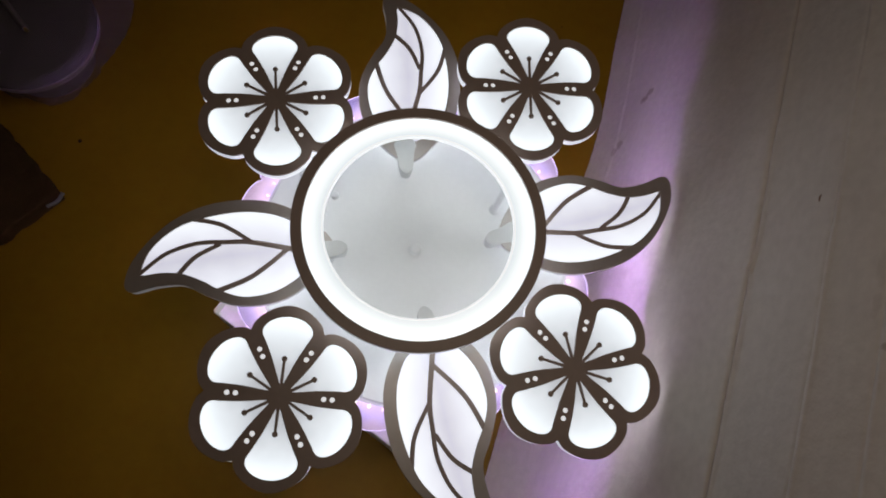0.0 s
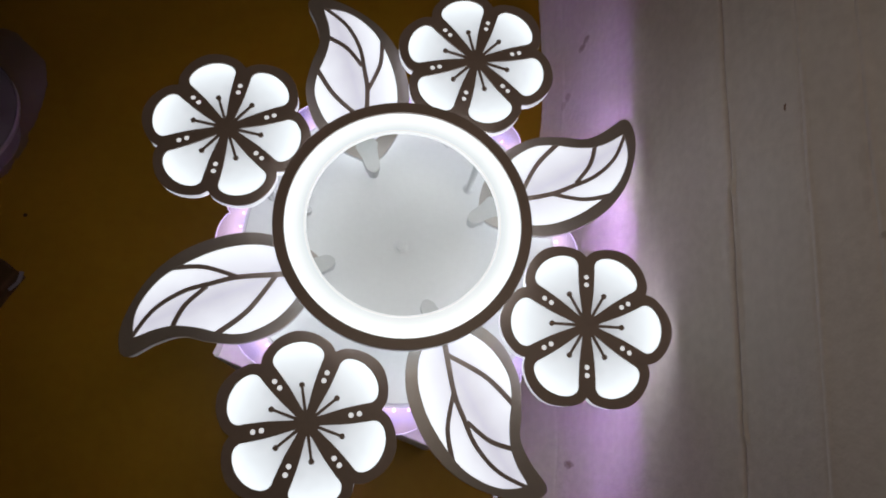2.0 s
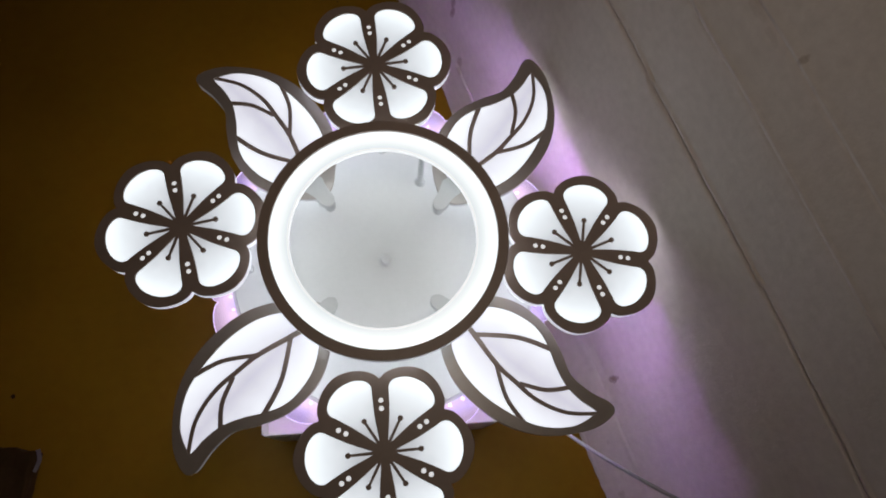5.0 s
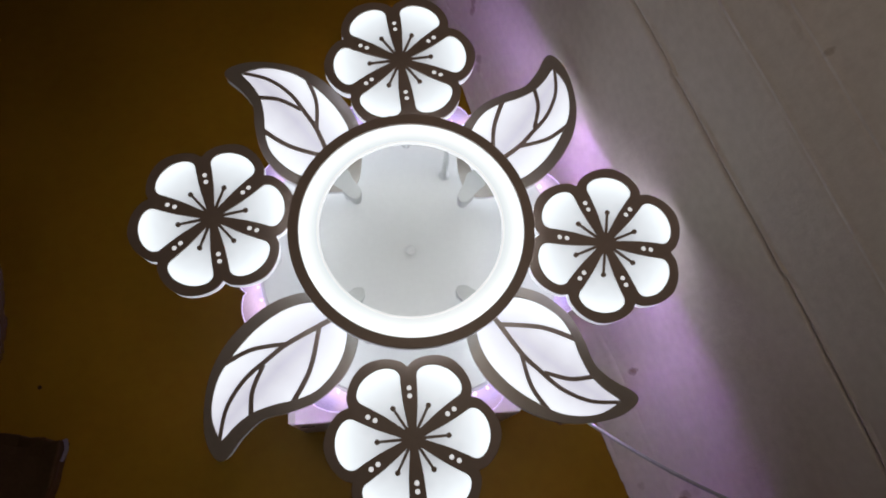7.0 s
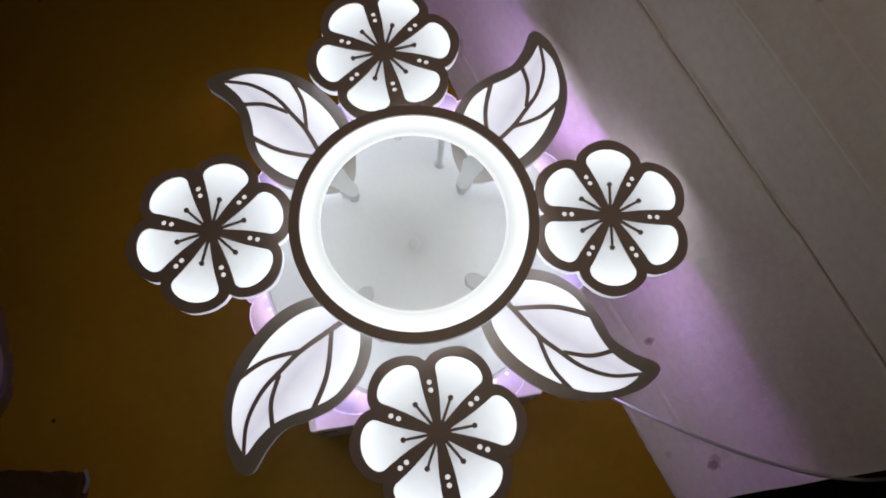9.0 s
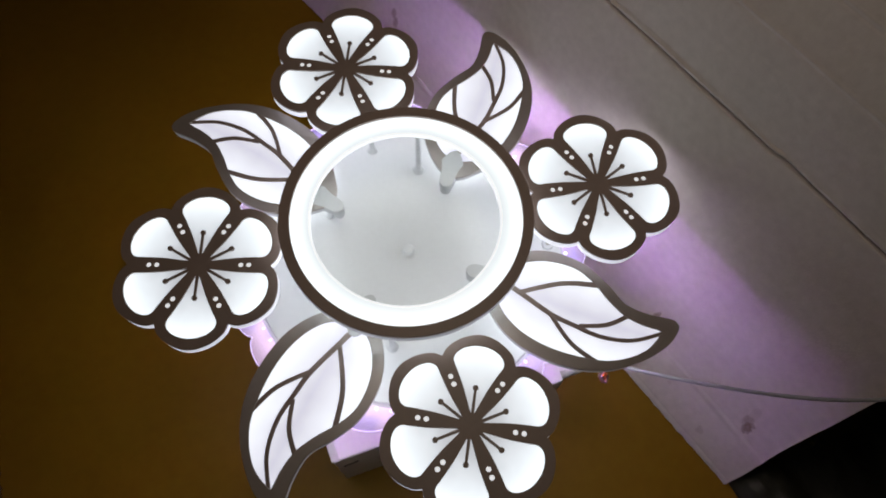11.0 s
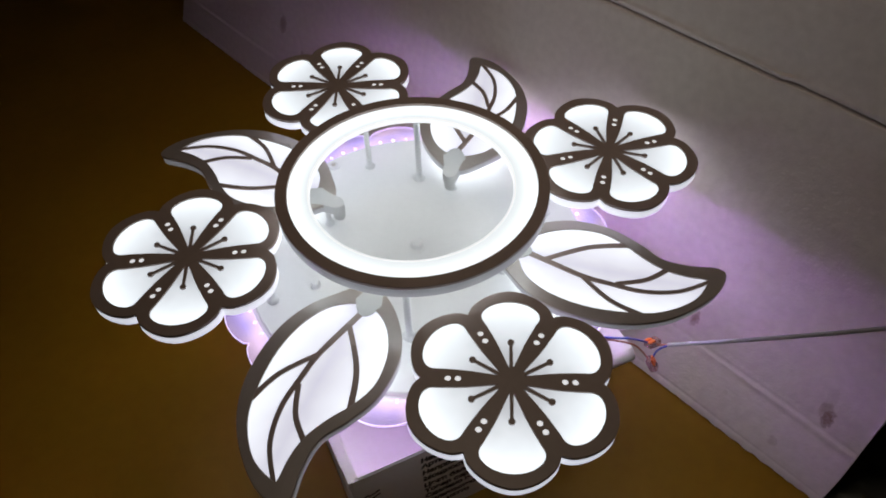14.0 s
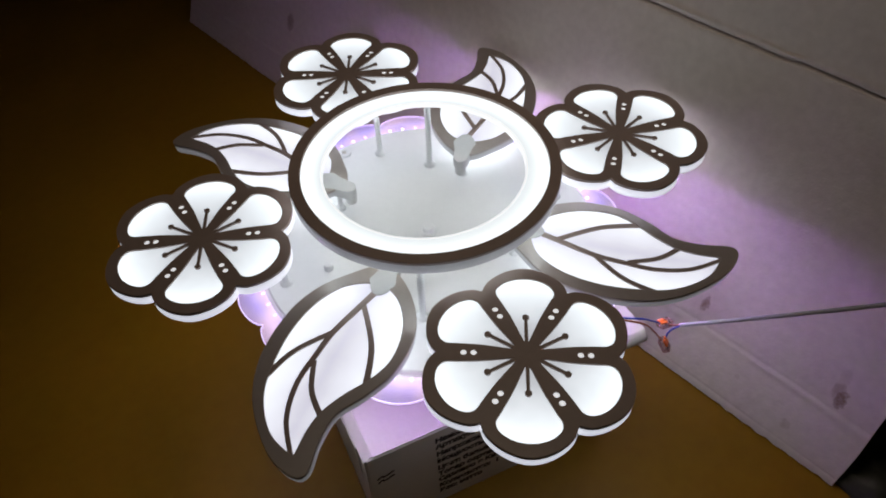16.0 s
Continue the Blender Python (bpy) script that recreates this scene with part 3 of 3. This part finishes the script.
def flower():
    """Six lit petals behind a brown cut-out plate, on a white acrylic body. The top is at height 0."""
    half = [(0.0165, 0.0032), (0.045, 0.0152), (0.0675, 0.0266), (0.079, 0.0325), (0.0885, 0.0308), (0.0965, 0.0225), (0.1012, 0.0115)]
    window = spline([*half, (0.1026, 0.0), *[(x, -y) for x, y in half[::-1]], (0.0145, 0)], 5)
    lobe = [(0.0815, -0.0471), (0.0935, -0.0425), (0.1055, -0.0305), (0.1135, -0.0155), (0.1165, 0), (0.1135, 0.0155), (0.1055, 0.0305), (0.0935, 0.0425), (0.0815, 0.0471)]
    turn = lambda pts, a: [Matrix.Rotation(a, 2) @ Vector(p) for p in pts]
    outline = [p for i in range(6) for p in turn(spline(lobe, 5, False)[:-1], i * math.pi / 3)]
    shrink = [p * 0.990 for p in outline]
    body = part("flower", sheet("flower_body", [shrink], -0.0165, -0.0046, 0.0012), RIMLIT, lamp, "brown-edged white glowing flower with six petals")
    dots = [Matrix.Rotation((i + 0.5) * math.pi / 3, 2) @ Vector((r, 0)) for i in range(6) for r in (0.0556, 0.0662)]
    holes = [turn(window, i * math.pi / 3) for i in range(6)] + [circle(d.x, d.y, 0.0038, 16) for d in dots]
    # hidden panel added to throw white light down on carton and floor
    part("backlight", sheet("flower_backlight", [[p * 0.8 for p in outline]], -0.0180, -0.0167), BACKLIT, body, "unseen white glowing panel added under the flower")
    part("flower_frame", sheet("flower_frame", [outline, *holes], -0.0046, 0, 0.0005), FRAME, body, "dark brown cut-out plate")
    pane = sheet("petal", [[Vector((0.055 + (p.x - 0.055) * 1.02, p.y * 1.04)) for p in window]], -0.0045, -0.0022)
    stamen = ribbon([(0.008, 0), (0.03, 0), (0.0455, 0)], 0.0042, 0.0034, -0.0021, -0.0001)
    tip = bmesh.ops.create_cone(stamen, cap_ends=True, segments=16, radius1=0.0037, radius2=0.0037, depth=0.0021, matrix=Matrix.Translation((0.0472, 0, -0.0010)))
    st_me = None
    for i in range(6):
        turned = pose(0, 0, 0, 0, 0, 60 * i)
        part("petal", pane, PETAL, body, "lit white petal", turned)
        st_me = part("stamen", st_me or stamen, FRAME, body, "brown stamen with a round tip", turned).data
    disc = lathe([(0.0038, -0.0045), (0.0038, -0.0015), (0, -0.0012)], 14)
    me = None
    for d in dots:
        me = part("light_dot", me or disc, DOT, body, "small round white light", pose(d.x, d.y, 0)).data
    part("hub", lathe([(0.0, -0.002), (0.0126, -0.002), (0.0126, 0.00015), (0.0, 0.0002)], 32), FRAME, body)
    return body


FLOWERS = ((-0.2622, 0.1064, 0.3486, -3.4), (0.0665, 0.2761, 0.3503, -8.4), (0.2615, -0.0933, 0.3556, 5.0), (-0.0803, -0.2690, 0.3478, -12.2))
bloom = flower()
for i, (x, y, z, yaw) in enumerate(FLOWERS):
    at = pose(x, y, up(z), 0, 0, yaw)
    if i == 0:
        bloom.matrix_basis = at
    else:
        copy_thing(bloom, at)


def leaf():
    """A curved leaf of five lit panes with a brown border and veins, pointing along x. The top is at height 0."""
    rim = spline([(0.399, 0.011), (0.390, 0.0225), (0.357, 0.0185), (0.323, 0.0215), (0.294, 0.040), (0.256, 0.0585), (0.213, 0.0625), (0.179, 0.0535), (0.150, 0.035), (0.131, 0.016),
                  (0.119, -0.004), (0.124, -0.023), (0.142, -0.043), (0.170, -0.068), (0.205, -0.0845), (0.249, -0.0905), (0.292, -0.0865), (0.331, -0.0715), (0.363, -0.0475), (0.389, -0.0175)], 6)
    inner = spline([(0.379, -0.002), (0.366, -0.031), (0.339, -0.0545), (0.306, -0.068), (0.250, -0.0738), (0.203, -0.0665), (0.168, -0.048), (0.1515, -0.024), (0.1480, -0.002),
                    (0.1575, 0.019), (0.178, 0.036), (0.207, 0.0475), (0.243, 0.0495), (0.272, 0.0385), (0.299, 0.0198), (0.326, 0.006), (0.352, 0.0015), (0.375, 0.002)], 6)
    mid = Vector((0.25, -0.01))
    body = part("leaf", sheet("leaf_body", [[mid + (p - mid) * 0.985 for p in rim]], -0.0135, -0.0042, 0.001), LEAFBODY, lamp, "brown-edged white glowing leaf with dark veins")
    # added panel, out of view, that lights the base plate from above
    part("backlight", sheet("leaf_backlight", [[mid + (p - mid) * 0.8 for p in rim]], -0.0150, -0.0137), LEAFBACK, body, "unseen white glowing panel added under the leaf")
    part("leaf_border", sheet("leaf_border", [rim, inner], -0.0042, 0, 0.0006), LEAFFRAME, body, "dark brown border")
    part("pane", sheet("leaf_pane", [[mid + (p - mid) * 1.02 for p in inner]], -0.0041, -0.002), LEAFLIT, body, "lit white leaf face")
    for pts, w0, w1 in (([(0.381, 0.0), (0.345, -0.0245), (0.303, -0.0345), (0.262, -0.0315), (0.2295, -0.0272), (0.183, -0.0128), (0.150, -0.002)], 0.0050, 0.0078),
                        ([(0.306, -0.0705), (0.267, -0.057), (0.228, -0.0265)], 0.0066, 0.0056), ([(0.331, 0.0078), (0.306, -0.0155), (0.271, -0.0300)], 0.0066, 0.0056),
                        ([(0.285, 0.037), (0.233, 0.0215), (0.181, -0.0115)], 0.0074, 0.0062)):
        part("vein", ribbon(pts, w0, w1, -0.003, -0.0006), FRAME, body, "brown vein")
    tongue = spline([(0.1500, 0.0095), (0.1440, 0.0125), (0.136, 0.0105), (0.125, 0.0075), (0.1080, 0.0050), (0.1005, -0.004), (0.1080, -0.0130), (0.125, -0.0150), (0.136, -0.0170), (0.1435, -0.0195), (0.1500, -0.0165), (0.1585, -0.0110), (0.1630, -0.0060), (0.1625, 0.0005), (0.1570, 0.0065)], 6)
    part("tongue", sheet("leaf_tongue", [tongue], -0.0142, 0.0002, 0.0006), GREYPL, body, "broad mounting tongue")
    part("lug", lathe([(0.0, -0.027), (0.0072, -0.027), (0.0080, -0.025), (0.0080, -0.0144), (0.0, -0.0144)], 24), GREYPL, body, "white mounting lug", pose(0.1092, -0.004, 0))
    return body


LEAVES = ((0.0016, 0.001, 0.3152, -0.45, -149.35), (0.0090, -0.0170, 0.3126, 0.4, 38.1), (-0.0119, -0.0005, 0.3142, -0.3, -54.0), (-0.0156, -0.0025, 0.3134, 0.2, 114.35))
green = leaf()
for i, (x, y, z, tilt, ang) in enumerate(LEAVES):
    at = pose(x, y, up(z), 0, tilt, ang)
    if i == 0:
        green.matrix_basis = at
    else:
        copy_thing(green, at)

# the middle ring, on its posts
ring = part("ring", sheet("ring_body", [circle(0, 0, 0.1678, 128), circle(0, 0, 0.1560, 128)], up(0.372), up(0.3858), 0.001), RINGSIDE, lamp, "round ring with a glowing clear band and brown face")
part("ring_face", sheet("ring_face", [circle(0, 0, 0.1687, 128), circle(0, 0, 0.1553, 128)], up(0.3859), up(0.3903), 0.0006), FRAME, ring, "dark brown ring face")
part("ring_band", sheet("ring_band", [circle(0, 0, 0.1558, 128), circle(-0.001, 0.001, 0.1282, 128)], up(0.3785), up(0.3855), 0.0006), BAND, ring, "clear acrylic band glowing white")


part("ring_band_lip", sheet("ring_band_lip", [circle(-0.001, 0.001, 0.1284, 128), circle(-0.001, 0.001, 0.1270, 128)], up(0.3787), up(0.3858), 0.0005), LIP, ring, "bright inner edge of the clear band")
part("ring_light_strip", sheet("ring_light_strip", [circle(0, 0, 0.1556, 128), circle(0, 0, 0.1500, 128)], up(0.3735), up(0.3760)), UNDERLIT, ring, "white light strip under the ring")


def post(x, y, z0, z1, r):
    p = part("post", lathe([(r * 1.9, up(z0)), (r * 1.9, up(z0) + 0.0012), (r * 1.15, up(z0) + 0.0035), (r, up(z0) + 0.006), (r, up(z1)), (0, up(z1))], 20), PLASTIC, lamp, "white round post", pose(x, y, 0), True)
    return p


TOP = 0.2667
for a, r in ((50.6, 0.138), (-131.4, 0.147)):
    post(r * math.cos(radians(a)), r * math.sin(radians(a)), TOP, 0.3785, 0.0045)
for x, y, z, tilt, ang in LEAVES:
    foot = pose(x, y, 0, 0, 0, ang) @ Vector((0.128, -0.003, 0))
    post(foot.x, foot.y, TOP, z - 0.0135, 0.0038)
for a, r, z in ((75.2, 0.182, 0.333), (166.8, 0.203, 0.332), (-20, 0.19, 0.339), (-106, 0.19, 0.331)):
    post(r * math.cos(radians(a)), r * math.sin(radians(a)), TOP, z, 0.0042)
for a, r in ((88.8, 0.211), (-30, 0.208), (210, 0.208)):
    at = pose(r * math.cos(radians(a)), r * math.sin(radians(a)), up(TOP))
    part("washer", lathe([(0.0095, 0), (0.0095, 0.0022), (0.0080, 0.0036), (0.0055, 0.0038), (0.0045, 0.0026), (0, 0.0026)], 24), PLASTIC, lamp, "white washer", at)
    part("screw", lathe([(0.0032, 0.0026), (0.003, 0.004), (0.0015, 0.0047), (0, 0.0047)], 12), STEEL, lamp, "steel screw head", at)
part("knob", lathe([(0.006, 0), (0.006, 0.006), (0.0045, 0.0085), (0, 0.0088)], 20), PLASTIC, lamp, "small white knob", pose(-0.1425, 0.031, up(TOP)))
part("centre_nut", lathe([(0.0115, 0), (0.0115, 0.0012), (0.0085, 0.0022), (0.0078, 0.0075), (0.0062, 0.009), (0, 0.0095)], 24), WHITEPAINT, lamp, "white centre nut", pose(0, 0, up(TOP)))


# ---- cable and wire connectors beside the lamp ----
cable = part("mains_cable", tube([(0.1704, -0.3049, 0.2148), (0.2097, -0.3631, 0.2521), (0.2493, -0.4142, 0.282), (0.2891, -0.4583, 0.3044), (0.3291, -0.4953, 0.3194), (0.3694, -0.5252, 0.3268), (0.4099, -0.548, 0.3268), (0.4507, -0.5638, 0.3192), (0.4917, -0.5725, 0.3042), (0.60, -0.59, 0.262), (0.722, -0.61, 0.24)], 0.0027, 12), SHEATH, None, smooth=True)
tagged(cable, "white sheathed mains cable running from the lamp's wires to the wall", "cable")


def lever_connector(at):
    """A clear two-way clamp: a stepped housing with a metal bar inside and two orange levers."""
    shell = block(-0.0065, 0.0065, -0.0095, 0.0095, -0.0045, 0.0030, 0.0012)
    ridge = block(-0.0065, 0.0065, -0.0095, -0.0030, 0.0026, 0.0048, 0.0008)
    me = bpy.data.meshes.new("ridge")
    ridge.to_mesh(me)
    ridge.free()
    shell.from_mesh(me)
    bpy.data.meshes.remove(me)
    c = part("wire_connector", shell, CLEARPC, None, at=at)
    tagged(c, "small clear wire connector with orange levers", "wire connector", "wire connectors")
    part("contact_bar", block(-0.0050, 0.0050, -0.0050, 0.0020, -0.0022, -0.0008, 0.0003), STEEL, c, "dull metal contact bar")
    for x in (-0.003, 0.003):
        part("lever", block(x - 0.0024, x + 0.0024, -0.0005, 0.0098, 0.0026, 0.0056, 0.0010), ORANGE, c, "orange lever")
    return c


lever_connector(pose(0.165, -0.287, 0.205, 12, 20, 82))
lever_connector(pose(0.151, -0.302, 0.1865, 55, 10, 30))
for pts, m, nm in (([(0.1695, -0.3055, 0.2142), (0.164, -0.300, 0.207), (0.159, -0.298, 0.200), (0.154, -0.2995, 0.1935)], BLUE, "blue_wire"), ([(0.098, -0.243, 0.232), (0.115, -0.258, 0.230), (0.136, -0.272, 0.224), (0.158, -0.2845, 0.209)], BLUE, "blue_wire"),
                   ([(0.097, -0.244, 0.230), (0.114, -0.260, 0.228), (0.134, -0.277, 0.219), (0.144, -0.287, 0.205), (0.149, -0.2965, 0.193)], BROWN, "brown_wire"), ([(0.1705, -0.305, 0.2145), (0.168, -0.298, 0.2095), (0.1655, -0.292, 0.2065)], BROWN, "brown_wire")):
    w = part(nm, tube(pts, 0.0013, 8), m, None, smooth=True)
    tagged(w, "thin %s insulated wire between lamp and connector" % nm.split("_")[0], "wire")


# ---- things at the edges: a brown carton, a wrapped lamp base, something dark and green ----
def kraft_box():
    bm = block(-0.30, 0, -0.34, 0, 0, 0.042, 0.004)
    bmesh.ops.subdivide_edges(bm, edges=[e for e in bm.edges if e.calc_length() > 0.03], cuts=26, use_grid_fill=True)
    for v in bm.verts:                                            # crushed edges and a dented lid
        near = math.exp(-(min(-v.co.x, -v.co.y) / 0.035) ** 2)
        q = v.co * 38
        v.co += Vector((noise.noise(q), noise.noise(q + Vector((7, 0, 0))), 0)) * 0.0055 * near
        v.co.z = max(0.0, v.co.z + (v.co.z / 0.042) * (0.008 * near * noise.noise(q * 0.8) + 0.006 * noise.noise(q * 0.25)))
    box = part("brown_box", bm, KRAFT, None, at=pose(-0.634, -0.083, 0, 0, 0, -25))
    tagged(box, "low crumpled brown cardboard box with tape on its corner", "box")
    sliver = ribbon([(0.0, 0.004), (0.007, -0.012), (0.004, -0.032)], 0.007, 0.005, 0.026, 0.029)
    part("tape", sliver, TAPE, box, "pale strip of packing tape")
    return box


kraft_box()


def crumpled(r0, r1, h, seed):
    """Thin film drawn over a drum: flat on top, hanging in folds, with a loose end trailing on the floor."""
    bm = bmesh.new()
    n, rows = 144, 18
    rings = []
    for j in range(rows):
        s = j / (rows - 1)
        ring_ = []
        for i in range(n):
            a = 2 * math.pi * i / n
            q = Vector((math.cos(a), math.sin(a), seed))
            tail = 0.14 * s ** 2 * max(0.0, math.sin(a - 0.35)) ** 1.3
            r = r0 + (r1 - r0) * s + tail + 0.012 * s * noise.noise(q * 3.3 + Vector((0, 0, s))) + 0.006 * s * noise.noise(q * 11 + Vector((0, 0, 2 * s)))
            z = h * (1 - s ** 1.6) + 0.012 * s * (1 - s) * noise.noise(q * 8 + Vector((0, 0, 4 * s)))
            ring_.append(bm.verts.new((r * math.cos(a), r * math.sin(a), max(z, 0.001 + 0.001 * (i % 3)))))
        rings.append(ring_)
    for k_ in (0.8, 0.55, 0.25):                                  # the creased top
        rings.insert(0, [bm.verts.new((v.co.x * k_, v.co.y * k_, h + 0.003 + 0.006 * noise.noise(Vector((v.co.x * 55 * k_, v.co.y * 55 * k_, seed))))) for v in rings[-18]])
    for a, b in zip(rings, rings[1:]):
        for i in range(n):
            bm.faces.new((a[i], a[(i + 1) % n], b[(i + 1) % n], b[i]))
    bm.faces.new(rings[0])
    bmesh.ops.recalc_face_normals(bm, faces=bm.faces)
    return bm


def wrapped_base():
    thing = new("wrapped_lamp_base")
    thing.matrix_basis = pose(-0.80, 0.154, 0)
    tagged(thing, "round grey lamp base wrapped in clear plastic film, on the floor", "lamp base")
    part("drum", lathe([(0.0, 0.0), (0.078, 0.0), (0.082, 0.004), (0.104, 0.078), (0.1195, 0.090), (0.1205, 0.100), (0.1185, 0.1025), (0.116, 0.1005), (0.0, 0.0995)], 96), WRAPPED, thing, "dull grey round drum", smooth=False)
    part("film", crumpled(0.1215, 0.094, 0.1065, 2.0), FILM, thing, "crumpled clear plastic film", smooth=True)
    rod = part("rod", lathe([(0.0055, 0), (0.0055, 0.115), (0.0, 0.116)], 16), WRAPPED, thing, "dark metal rod", look((0.0047, -0.0051, 0.117), (-0.0755, 0.0398, 0.117)) @ pose(0, 0, 0, 180))
    part("rod_end", lathe([(0.0032, 0), (0.0032, 0.006), (0.0, 0.0075)], 14), BRASS, rod, "brass rod end", pose(0, 0, -0.006))
    return thing


wrapped_base()

def flat_bag(w, d):
    """A dark plastic bag lying flat, full of small folds."""
    bm = bmesh.new()
    nx, ny = 60, 44
    grid = []
    for j in range(ny):
        row = []
        for i in range(nx):
            x, y = i / (nx - 1), j / (ny - 1)
            edge = min(x, 1 - x, y, 1 - y)
            rise = min(edge * 14, 1)
            q = Vector((x * 5, y * 5, 2.5))
            z = 0.004 + rise * (0.012 + 0.022 * abs(noise.noise(q)) + 0.010 * abs(noise.noise(q * 2.7)))
            row.append(bm.verts.new((x * w + 0.010 * noise.noise(q * 1.3 + Vector((0, 9, 0))) * (1 - rise), -y * d + 0.010 * noise.noise(q * 1.3) * (1 - rise), z)))
        grid.append(row)
    for a, b in zip(grid, grid[1:]):
        for i in range(nx - 1):
            bm.faces.new((a[i], b[i], b[i + 1], a[i + 1]))
    return bm


bag = part("plastic_bag", flat_bag(0.40, 0.6), BAGFILM, None, at=pose(0.288, -0.47, 0, 0, 0, -11), smooth=True)
bag.modifiers.new("thick", "SOLIDIFY").thickness = 0.002
tagged(bag, "dark crumpled plastic bag lying flat on the floor", "bag")
rod = part("metal_rod", tube([(0.4215, -0.5718, 0.041), (0.474, -0.554, 0.044), (0.564, -0.522, 0.05)], 0.0058, 14), ROD, None, smooth=True)
part("rod_tip", lathe([(0.0, 0.0), (0.0036, 0.0), (0.0052, 0.002), (0.0060, 0.008), (0.0, 0.009)], 16), TARNISHED, rod, "tarnished brass tip", look((0.4165, -0.5735, 0.0407), (0.474, -0.554, 0.044)) @ pose(0, 0, 0, 180))
tagged(rod, "dull olive metal rod with a brass tip, lying on the bag", "rod")
